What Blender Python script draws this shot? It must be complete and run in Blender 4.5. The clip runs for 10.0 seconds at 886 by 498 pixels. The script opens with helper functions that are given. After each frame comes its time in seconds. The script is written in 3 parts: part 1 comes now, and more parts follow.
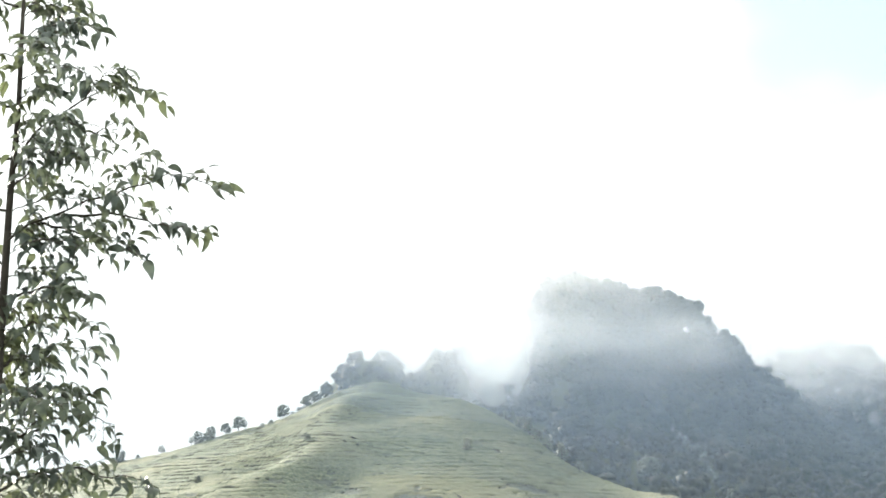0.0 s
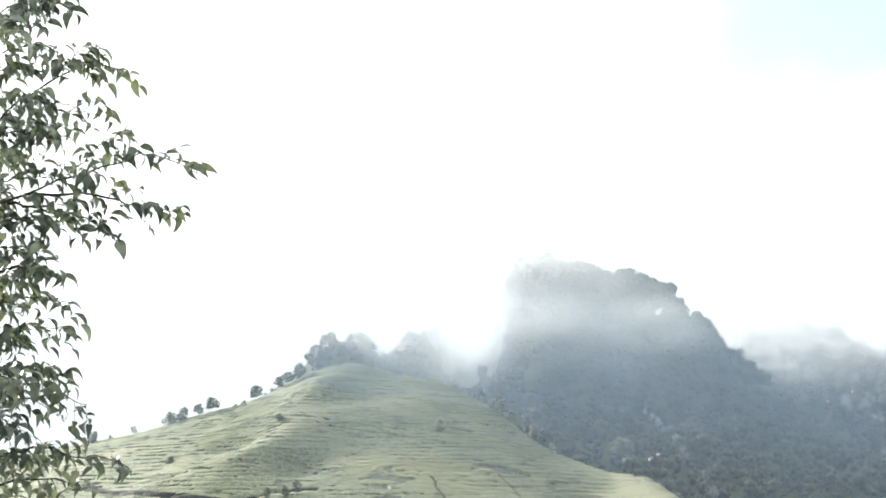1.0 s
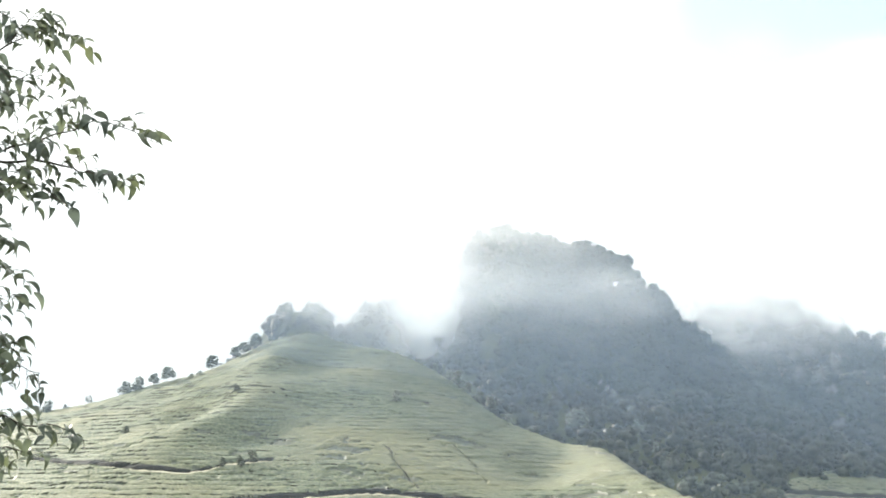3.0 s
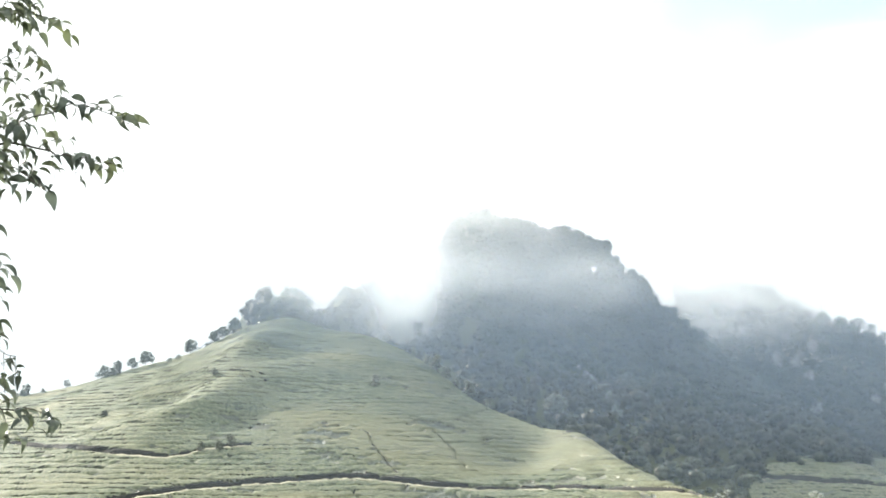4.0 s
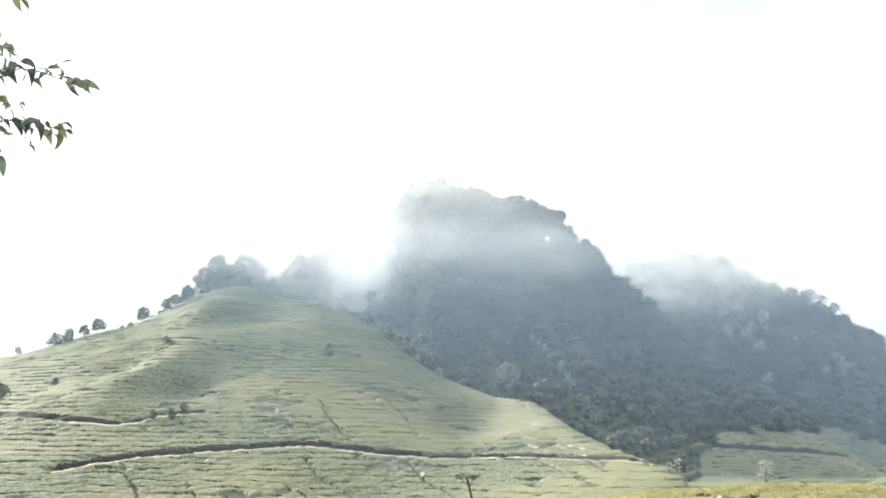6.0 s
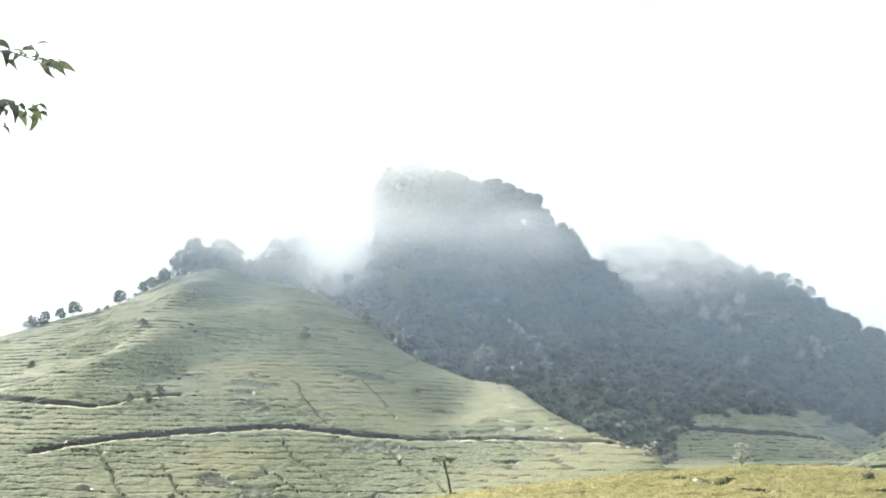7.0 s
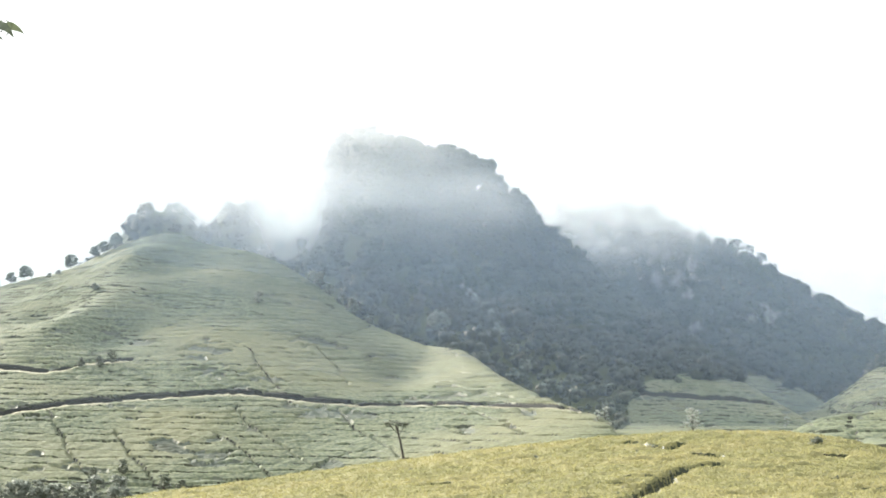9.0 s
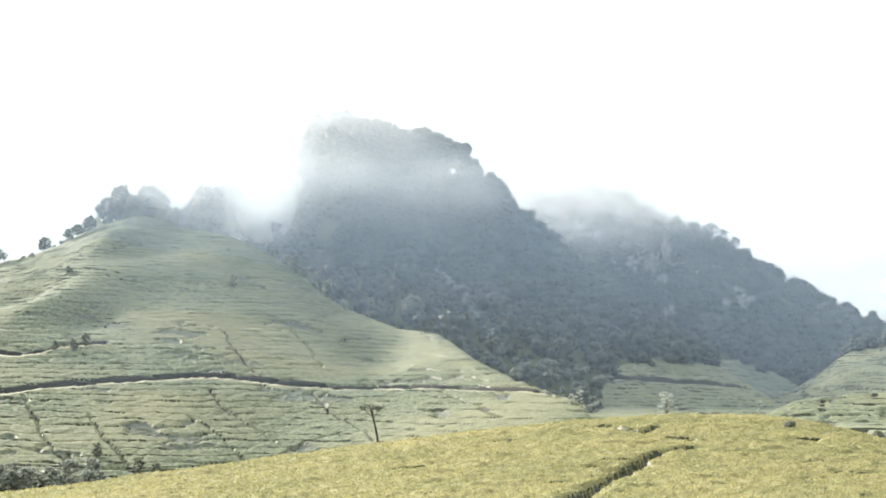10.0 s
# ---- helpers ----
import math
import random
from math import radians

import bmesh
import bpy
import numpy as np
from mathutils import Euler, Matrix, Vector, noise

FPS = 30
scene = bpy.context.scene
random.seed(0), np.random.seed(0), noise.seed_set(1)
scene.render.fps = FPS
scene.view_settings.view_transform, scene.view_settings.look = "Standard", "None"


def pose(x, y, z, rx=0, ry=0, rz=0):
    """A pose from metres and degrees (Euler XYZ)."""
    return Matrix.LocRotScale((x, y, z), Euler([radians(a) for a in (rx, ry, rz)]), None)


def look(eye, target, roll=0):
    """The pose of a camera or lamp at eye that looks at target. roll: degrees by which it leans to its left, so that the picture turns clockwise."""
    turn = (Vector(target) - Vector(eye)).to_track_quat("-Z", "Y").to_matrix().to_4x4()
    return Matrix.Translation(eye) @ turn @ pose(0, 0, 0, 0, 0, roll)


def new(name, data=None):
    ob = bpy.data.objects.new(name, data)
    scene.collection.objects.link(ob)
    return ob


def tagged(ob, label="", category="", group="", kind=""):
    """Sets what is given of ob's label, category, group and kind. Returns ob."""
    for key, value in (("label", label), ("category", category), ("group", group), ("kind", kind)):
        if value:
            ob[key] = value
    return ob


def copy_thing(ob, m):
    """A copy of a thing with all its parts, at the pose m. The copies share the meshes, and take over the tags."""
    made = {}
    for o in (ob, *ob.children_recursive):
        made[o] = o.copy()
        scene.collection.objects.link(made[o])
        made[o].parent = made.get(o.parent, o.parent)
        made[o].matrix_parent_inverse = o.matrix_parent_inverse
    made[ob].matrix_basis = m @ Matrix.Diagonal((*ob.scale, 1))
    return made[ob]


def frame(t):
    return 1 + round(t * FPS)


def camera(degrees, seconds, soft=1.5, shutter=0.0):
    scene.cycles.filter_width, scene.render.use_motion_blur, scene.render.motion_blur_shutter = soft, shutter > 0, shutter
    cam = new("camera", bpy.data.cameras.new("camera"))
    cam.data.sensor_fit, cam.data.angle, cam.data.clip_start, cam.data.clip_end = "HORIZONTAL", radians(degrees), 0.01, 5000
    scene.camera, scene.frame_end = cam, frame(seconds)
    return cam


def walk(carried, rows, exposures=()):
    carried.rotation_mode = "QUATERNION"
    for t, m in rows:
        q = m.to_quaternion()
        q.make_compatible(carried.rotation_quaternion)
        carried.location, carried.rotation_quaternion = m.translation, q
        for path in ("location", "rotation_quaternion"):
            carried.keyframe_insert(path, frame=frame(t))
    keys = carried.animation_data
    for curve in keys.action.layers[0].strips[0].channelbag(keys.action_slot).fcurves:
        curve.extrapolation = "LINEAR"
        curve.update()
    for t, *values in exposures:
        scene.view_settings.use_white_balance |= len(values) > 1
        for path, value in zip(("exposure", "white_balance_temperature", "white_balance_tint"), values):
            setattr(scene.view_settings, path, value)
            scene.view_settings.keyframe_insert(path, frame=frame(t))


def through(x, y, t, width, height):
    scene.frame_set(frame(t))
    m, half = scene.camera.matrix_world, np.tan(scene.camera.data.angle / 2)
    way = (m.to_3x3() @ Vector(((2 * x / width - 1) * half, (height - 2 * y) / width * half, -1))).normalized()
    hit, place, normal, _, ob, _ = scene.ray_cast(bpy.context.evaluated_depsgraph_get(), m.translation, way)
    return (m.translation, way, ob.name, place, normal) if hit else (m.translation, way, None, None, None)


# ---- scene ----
# ---- camera: a slow hand pan to the right and down ----
cam = camera(30.0, 10.0, soft=1.8)
scene.cycles.transparent_max_bounces = 40  # layers of thin mist
EYE = 1.6
ROWS = [
    (0.0, 0.0000, 0.0000, 100.436, 0.116, 8.086),
    (0.5, 0.0025, -0.0010, 100.096, 0.023, 7.637),
    (1.0, 0.0050, -0.0020, 99.788, 0.057, 7.151),
    (1.5, 0.0075, -0.0030, 99.538, -0.036, 6.681),
    (2.0, 0.0100, -0.0040, 99.280, -0.038, 6.317),
    (2.5, 0.0125, -0.0050, 99.039, -0.049, 5.981),
    (4.0, 0.0200, -0.0080, 98.266, -0.143, 4.894),
    (4.5, 0.0225, -0.0090, 98.004, -0.160, 4.503),
    (5.0, 0.0250, -0.0100, 97.732, -0.191, 4.074),
    (5.5, 0.0275, -0.0110, 97.473, -0.238, 3.671),
    (7.0, 0.0350, -0.0140, 96.613, -0.238, 2.475),
    (7.5, 0.0375, -0.0150, 96.330, -0.241, 2.091),
    (8.0, 0.0400, -0.0160, 96.021, -0.302, 1.664),
    (8.5, 0.0425, -0.0170, 95.734, -0.276, 1.279),
    (9.0, 0.0450, -0.0180, 95.424, -0.256, 0.850),
    (9.5, 0.0475, -0.0190, 95.157, -0.247, 0.430),
    (10.0, 0.0500, -0.0200, 94.864, -0.299, -0.025),
]
walk(cam, [(t, pose(x, 0, EYE + z, rx, ry, rz)) for t, x, z, rx, ry, rz in ROWS], exposures=[(0.0, 2.5), (10.0, 2.5)])

# ---- sky and sun: thin bright cloud with a blue gap, low morning sun behind the mountain's left shoulder ----
SUN_AZ, SUN_EL = -48.0, 20.7
sun_way = Vector((math.sin(radians(SUN_AZ)) * math.cos(radians(SUN_EL)), math.cos(radians(SUN_AZ)) * math.cos(radians(SUN_EL)), math.sin(radians(SUN_EL))))
sun = new("sun", bpy.data.lights.new("sun", "SUN"))
sun.data.energy, sun.data.angle, sun.data.color = 4.5, radians(2.0), (1.0, 0.94, 0.82)
sun.matrix_world = look(sun_way * 200, (0, 0, 0))

world = bpy.data.worlds.new("world")
scene.world = world
world.use_nodes = True
wn, wl = world.node_tree.nodes, world.node_tree.links
wn.clear()
sky = wn.new("ShaderNodeTexSky")
sky.sky_type, sky.sun_disc = "NISHITA", False
sky.sun_elevation, sky.sun_rotation = radians(SUN_EL), radians(SUN_AZ)
sky_light = wn.new("ShaderNodeBackground")
sky_light.inputs["Strength"].default_value = 0.045
wl.new(sky.outputs[0], sky_light.inputs["Color"])
cloud_light = wn.new("ShaderNodeBackground")
cloud_light.inputs["Color"].default_value = (0.95, 1.0, 0.985, 1)
cloud_light.inputs["Strength"].default_value = 0.375
geo = wn.new("ShaderNodeTexCoord")
gap = wn.new("ShaderNodeVectorMath")
gap.operation = "DOT_PRODUCT"
gap.inputs[1].default_value = Vector((0.112, 1.0, 0.322)).normalized()
wl.new(geo.outputs["Generated"], gap.inputs[0])
streak = wn.new("ShaderNodeMapping")
streak.inputs["Scale"].default_value = (5.0, 5.0, 11.0)
wl.new(geo.outputs["Generated"], streak.inputs["Vector"])
cloud_noise = wn.new("ShaderNodeTexNoise")
cloud_noise.inputs["Scale"].default_value = 1.6
cloud_noise.inputs["Detail"].default_value = 5
wl.new(streak.outputs[0], cloud_noise.inputs["Vector"])
wob = wn.new("ShaderNodeMath")
wob.operation = "MULTIPLY_ADD"
wob.inputs[1].default_value = 0.010
wl.new(cloud_noise.outputs[0], wob.inputs[0])
wl.new(gap.outputs["Value"], wob.inputs[2])
cover = wn.new("ShaderNodeMapRange")
cover.interpolation_type = "SMOOTHSTEP"
cover.inputs["From Min"].default_value = 0.9971
cover.inputs["From Max"].default_value = 1.0040
cover.inputs["To Min"].default_value = 1.0
cover.inputs["To Max"].default_value = 0.17
wl.new(wob.outputs[0], cover.inputs["Value"])
mixed = wn.new("ShaderNodeMixShader")
wl.new(cover.outputs[0], mixed.inputs[0])
wl.new(sky_light.outputs[0], mixed.inputs[1])
wl.new(cloud_light.outputs[0], mixed.inputs[2])
world_out = wn.new("ShaderNodeOutputWorld")
wl.new(mixed.outputs[0], world_out.inputs["Surface"])


# ---- materials ----
def material(name):
    m = bpy.data.materials.new(name)
    m.use_nodes = True
    m.node_tree.nodes.clear()
    return m, m.node_tree.nodes, m.node_tree.links


def node(nodes, kind, **values):
    n = nodes.new(kind)
    for key, v in values.items():
        n.inputs[key.replace("_", " ")].default_value = v
    return n


def ramp(nodes, stops):
    r = nodes.new("ShaderNodeValToRGB")
    while len(r.color_ramp.elements) < len(stops):
        r.color_ramp.elements.new(0.5)
    for e, (p, c) in zip(r.color_ramp.elements, stops):
        e.position, e.color = p, (*c, 1)
    return r


def noise_tex(nodes, links, scale, detail=4.0, stretch=(1, 1, 1), rough=0.55):
    co = nodes.new("ShaderNodeTexCoord")
    mp = nodes.new("ShaderNodeMapping")
    mp.inputs["Scale"].default_value = stretch
    links.new(co.outputs["Object"], mp.inputs["Vector"])
    t = node(nodes, "ShaderNodeTexNoise", Scale=scale, Detail=detail, Roughness=rough)
    links.new(mp.outputs[0], t.inputs["Vector"])
    return t


def leafy(name, dark, light, warm, grain=3.0, patch=0.05, through=0.35, rough=0.55, island=0.5, bump=0.4):
    """Foliage: base colour between dark and light by clump and grain, warmer in patches; light passes through the leaves."""
    m, n, l = material(name)
    fine = noise_tex(n, l, grain, 5)
    wide = noise_tex(n, l, patch, 3)
    info = n.new("ShaderNodeNewGeometry")
    add = node(n, "ShaderNodeMath")
    add.operation = "MULTIPLY_ADD"
    add.inputs[1].default_value = island
    l.new(info.outputs["Random Per Island"], add.inputs[0])
    l.new(fine.outputs[0], add.inputs[2])
    r = ramp(n, [(0.32, dark), (0.62 + island * 0.5, light)])
    l.new(add.outputs[0], r.inputs[0])
    wr = ramp(n, [(0.42, (0, 0, 0)), (0.66, (1, 1, 1))])
    l.new(wide.outputs[0], wr.inputs[0])
    mix = n.new("ShaderNodeMixRGB")
    mix.inputs[2].default_value = (*warm, 1)
    half = node(n, "ShaderNodeMath")
    half.operation = "MULTIPLY"
    half.inputs[1].default_value = 0.55
    l.new(wr.outputs[0], half.inputs[0])
    l.new(half.outputs[0], mix.inputs[0])
    l.new(r.outputs[0], mix.inputs[1])
    b = node(n, "ShaderNodeBsdfPrincipled", Roughness=rough)
    b.inputs["Specular IOR Level"].default_value = 0.3
    l.new(mix.outputs[0], b.inputs["Base Color"])
    bp = node(n, "ShaderNodeBump", Strength=bump, Distance=0.4 / grain)
    l.new(fine.outputs[0], bp.inputs["Height"])
    l.new(bp.outputs[0], b.inputs["Normal"])
    tr = n.new("ShaderNodeBsdfTranslucent")
    l.new(mix.outputs[0], tr.inputs["Color"])
    ms = n.new("ShaderNodeMixShader")
    ms.inputs[0].default_value = through
    l.new(b.outputs[0], ms.inputs[1])
    l.new(tr.outputs[0], ms.inputs[2])
    out = n.new("ShaderNodeOutputMaterial")
    l.new(ms.outputs[0], out.inputs["Surface"])
    return m


def earthy(name, a, b_col, scale, patch, rough=0.9, bump=0.5):
    m, n, l = material(name)
    fine, wide = noise_tex(n, l, scale, 6), noise_tex(n, l, patch, 3)
    mul = node(n, "ShaderNodeMath")
    mul.operation = "ADD"
    l.new(fine.outputs[0], mul.inputs[0])
    l.new(wide.outputs[0], mul.inputs[1])
    r = ramp(n, [(0.35, a), (0.75, b_col)])
    half = node(n, "ShaderNodeMath")
    half.operation = "MULTIPLY"
    half.inputs[1].default_value = 0.55
    l.new(mul.outputs[0], half.inputs[0])
    l.new(half.outputs[0], r.inputs[0])
    b = node(n, "ShaderNodeBsdfPrincipled", Roughness=rough)
    b.inputs["Specular IOR Level"].default_value = 0.2
    l.new(r.outputs[0], b.inputs["Base Color"])
    bp = node(n, "ShaderNodeBump", Strength=bump, Distance=0.5 / scale)
    l.new(fine.outputs[0], bp.inputs["Height"])
    l.new(bp.outputs[0], b.inputs["Normal"])
    out = n.new("ShaderNodeOutputMaterial")
    l.new(b.outputs[0], out.inputs["Surface"])
    return m


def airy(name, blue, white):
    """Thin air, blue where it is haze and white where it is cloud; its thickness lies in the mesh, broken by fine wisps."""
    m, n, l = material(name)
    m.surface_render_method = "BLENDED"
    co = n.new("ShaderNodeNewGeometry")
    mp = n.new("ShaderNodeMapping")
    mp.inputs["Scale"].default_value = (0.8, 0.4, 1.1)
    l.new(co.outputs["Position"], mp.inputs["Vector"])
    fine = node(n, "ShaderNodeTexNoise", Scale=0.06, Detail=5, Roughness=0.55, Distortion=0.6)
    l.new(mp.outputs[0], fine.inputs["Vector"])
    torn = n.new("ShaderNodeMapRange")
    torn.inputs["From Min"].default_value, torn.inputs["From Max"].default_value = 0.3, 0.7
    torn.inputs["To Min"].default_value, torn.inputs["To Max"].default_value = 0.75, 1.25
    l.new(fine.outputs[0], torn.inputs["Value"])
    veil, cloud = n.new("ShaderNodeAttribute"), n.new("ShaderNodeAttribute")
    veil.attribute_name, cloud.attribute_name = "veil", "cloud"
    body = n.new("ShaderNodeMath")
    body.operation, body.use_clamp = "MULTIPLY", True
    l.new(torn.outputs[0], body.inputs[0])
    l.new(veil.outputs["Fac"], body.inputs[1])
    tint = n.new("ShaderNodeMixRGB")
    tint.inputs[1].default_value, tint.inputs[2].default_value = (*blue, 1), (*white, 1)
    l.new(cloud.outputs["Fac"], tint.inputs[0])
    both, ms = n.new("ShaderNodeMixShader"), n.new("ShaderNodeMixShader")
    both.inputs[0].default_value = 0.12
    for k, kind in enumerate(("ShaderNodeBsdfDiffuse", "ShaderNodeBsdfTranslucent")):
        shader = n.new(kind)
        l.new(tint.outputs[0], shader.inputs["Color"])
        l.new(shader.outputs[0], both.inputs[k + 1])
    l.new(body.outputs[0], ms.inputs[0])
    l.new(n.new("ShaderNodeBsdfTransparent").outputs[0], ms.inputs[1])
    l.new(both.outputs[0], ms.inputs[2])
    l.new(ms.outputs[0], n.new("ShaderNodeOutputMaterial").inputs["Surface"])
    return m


MAT_SOIL = earthy("dark_soil", (0.012, 0.0125, 0.0115), (0.034, 0.035, 0.031), 1.5, 0.05)
MAT_GRASS = earthy("rough_grass", (0.030, 0.036, 0.015), (0.078, 0.084, 0.033), 0.8, 0.03)
MAT_TEA = leafy("tea_hedge", (0.048, 0.066, 0.042), (0.175, 0.195, 0.118), (0.235, 0.222, 0.125), 1.1, 0.022, 0.3, 0.6, 0.0)
MAT_TEA_NEAR = leafy("tea_young_leaf", (0.084, 0.092, 0.038), (0.226, 0.217, 0.098), (0.27, 0.24, 0.112), 9.0, 0.35, 0.4, 0.8, 0.35)
# stems and soil between hedges, with furrow shade painted into the colour
MAT_FURROW_SHADE = leafy("hedge_stems_shade", (0.022, 0.027, 0.018), (0.062, 0.070, 0.046), (0.060, 0.058, 0.038), 1.4, 0.05, 0.1, 0.8, 0.0)
MAT_VERGE = earthy("dry_verge", (0.169, 0.162, 0.108), (0.323, 0.308, 0.231), 1.2, 0.08)
MAT_FOREST = leafy("forest_crown", (0.016, 0.022, 0.016), (0.050, 0.058, 0.040), (0.056, 0.056, 0.040), 0.9, 0.02, 0.25, 0.6, 0.45)
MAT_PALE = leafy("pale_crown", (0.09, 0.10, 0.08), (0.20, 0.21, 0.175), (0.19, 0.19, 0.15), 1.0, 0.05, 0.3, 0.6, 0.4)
MAT_LIGHT = leafy("light_crown", (0.20, 0.22, 0.19), (0.40, 0.41, 0.36), (0.34, 0.34, 0.29), 1.0, 0.05, 0.3, 0.6, 0.4)
MAT_SHRUB = leafy("shrub_leaf", (0.051, 0.065, 0.051), (0.122, 0.137, 0.104), (0.122, 0.122, 0.086), 1.6, 0.1, 0.3, 0.6, 0.4)
# grove leaf tone; the ridge trees share it as a paler, hazed leaf
MAT_GROVE_AND_HAZED = leafy("grove_and_hazed_leaf", (0.075, 0.092, 0.08), (0.18, 0.20, 0.17), (0.16, 0.17, 0.13), 1.6, 0.1, 0.3, 0.6, 0.4)
MAT_LEAF = leafy("tree_leaf", (0.022, 0.032, 0.031), (0.072, 0.09, 0.076), (0.15, 0.168, 0.058), 14.0, 1.6, 0.32, 0.33, 0.45, 0.15)
MAT_BARK = earthy("bark", (0.024, 0.021, 0.018), (0.072, 0.064, 0.056), 18.0, 1.2)
# near-black leaf tone that paints the shade inside the near path gaps
MAT_PATH_SHADE = leafy("old_leaf_path_shade", (0.006, 0.010, 0.005), (0.035, 0.045, 0.02), (0.05, 0.05, 0.025), 6.0, 0.4, 0.15, 0.6, 0.4)
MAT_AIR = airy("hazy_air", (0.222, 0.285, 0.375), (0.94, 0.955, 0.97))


# ---- the land ----
def hash01(ix, iy, seed):
    h = (ix.astype(np.int64) * 374761393 + iy.astype(np.int64) * 668265263 + seed * 974711) & 0x7FFFFFFF
    h = ((h ^ (h >> 13)) * 1274126177) & 0x7FFFFFFF
    return ((h ^ (h >> 16)) & 0xFFFFF) / float(0xFFFFF)


def vnoise(x, y, seed=0):
    """Smooth value noise, -1 to 1."""
    ix, iy = np.floor(x), np.floor(y)
    fx, fy = x - ix, y - iy
    fx, fy = fx * fx * (3 - 2 * fx), fy * fy * (3 - 2 * fy)
    a, b = hash01(ix, iy, seed), hash01(ix + 1, iy, seed)
    c, d = hash01(ix, iy + 1, seed), hash01(ix + 1, iy + 1, seed)
    return 2 * (a + (b - a) * fx + (c - a) * fy + (a - b - c + d) * fx * fy) - 1


def fbm(x, y, seed=0, octaves=4):
    s, amp = 0.0, 0.5
    for k in range(octaves):
        s, amp, x, y = s + amp * vnoise(x, y, seed + 17 * k), amp * 0.5, x * 2.03, y * 2.03
    return s


def smooth(t):
    t = np.clip(t, 0, 1)
    return t * t * (3 - 2 * t)


def curve(x, xs, vs):
    """Cubic through control values, held at the ends."""
    xs, vs = np.asarray(xs, float), np.asarray(vs, float)
    m = np.gradient(vs, xs)
    x = np.clip(x, xs[0], xs[-1])
    i = np.clip(np.searchsorted(xs, x) - 1, 0, len(xs) - 2)
    h = xs[i + 1] - xs[i]
    t = (x - xs[i]) / h
    return ((2 * t**3 - 3 * t**2 + 1) * vs[i] + (t**3 - 2 * t**2 + t) * h * m[i]
            + (-2 * t**3 + 3 * t**2) * vs[i + 1] + (t**3 - t**2) * h * m[i + 1])


# crest lines, west to east
TEA_HILL = [(-260, 530, 16), (-220.7, 540, 25.5), (-192.5, 550, 31.4), (-174.1, 555, 35.4), (-155.6, 562, 41.8), (-136.0, 572, 48.6),
            (-124.4, 590, 57.6), (-111.2, 600, 62.8), (-92, 590, 57.7), (-76.5, 580, 54.3), (-54, 555, 42.9), (-32.6, 520, 27.1),
            (-13.9, 490, 19.3), (1.1, 465, 14.9), (8.7, 445, 7.5), (18.9, 420, 0.8), (30.2, 390, -6.4)]
KNOLL = [(-180, 650, 30), (-167.9, 650, 41.3), (-159.6, 680, 56.4), (-150.3, 690, 66.9), (-143.2, 700, 80), (-131.2, 700, 84.7), (-119.1, 700, 81.4),
         (-111.8, 700, 75.6), (-104.7, 700, 82.9), (-89.2, 710, 89.4), (-75.5, 720, 87.1), (-60.5, 720, 76.7), (-45.4, 720, 54.4)]
MOUNTAIN = [(-103.6, 880, 51.1), (-89.8, 890, 76.3), (-83.6, 900, 117.5), (-74.5, 900, 137.4), (-51.4, 900, 149.0), (-26.5, 900, 143.8),
            (-4.7, 900, 137.0), (7.7, 895, 132.5), (19.9, 885, 118.5), (34.6, 870, 99.2), (48.4, 850, 82.7), (60.8, 820, 67.2), (73.8, 780, 48.2),
            (87.7, 700, 24.9), (98.8, 620, 5.6), (102.5, 560, -6.8)]
FAR_MOUNTAIN = [(28.7, 1100, 92.5), (59.9, 1120, 125.4), (83.8, 1130, 131.4), (103.2, 1130, 136.6), (124.3, 1110, 127.7), (154.3, 1080, 108.2),
                (171.6, 1050, 97.9), (194.1, 1000, 73.5), (202.7, 960, 61.8), (209.9, 920, 52.2), (215.7, 880, 39.2), (225.2, 840, 28.7), (239.4, 800, 14.9)]
EAST_WOOD = [(85, 540, -7), (105, 548, -3), (118, 555, 1.5), (125.5, 560, 5.5), (135.6, 572, 11), (144.1, 582, 15), (158.3, 590, 19), (188.2, 600, 25), (229.4, 600, 30)]
EAST_KNOLL = [(48, 280, -9), (54, 285, -4.8), (62, 295, -1.6), (68.2, 300, -0.6), (81.6, 305, 0.4), (96.8, 310, 1.2), (118, 310, 1.3)]
NEAR_HILL = [(-23.2, 58, -3.7), (-19.3, 58, -3.3), (-15.4, 58, -2.8), (-12.4, 58, -2.4), (-9.5, 58, -2.0), (-5.7, 60, -1.5), (-1.7, 61, -1.0), (2.5, 62, -0.5),
             (6.8, 63, -0.1), (11.3, 64, 0.0), (13.4, 64, -0.1), (15.4, 63, -0.5), (16.5, 62, -0.8), (18.7, 60, -1.4), (22, 58, -2.4)]


# dips at x -122 and -98 are shaped in to imitate cloud-shadow patches
HOLLOWS = [(-112, 555, -3.5, 9, 40), (-122, 478, 3.2, 9, 15), (-98, 455, 3.0, 8, 14), (-16, 452, 3.0, 10, 30)]


def crest(line, x):
    xs, ys, zs = zip(*line)
    return curve(x, xs, ys), curve(x, xs, zs)


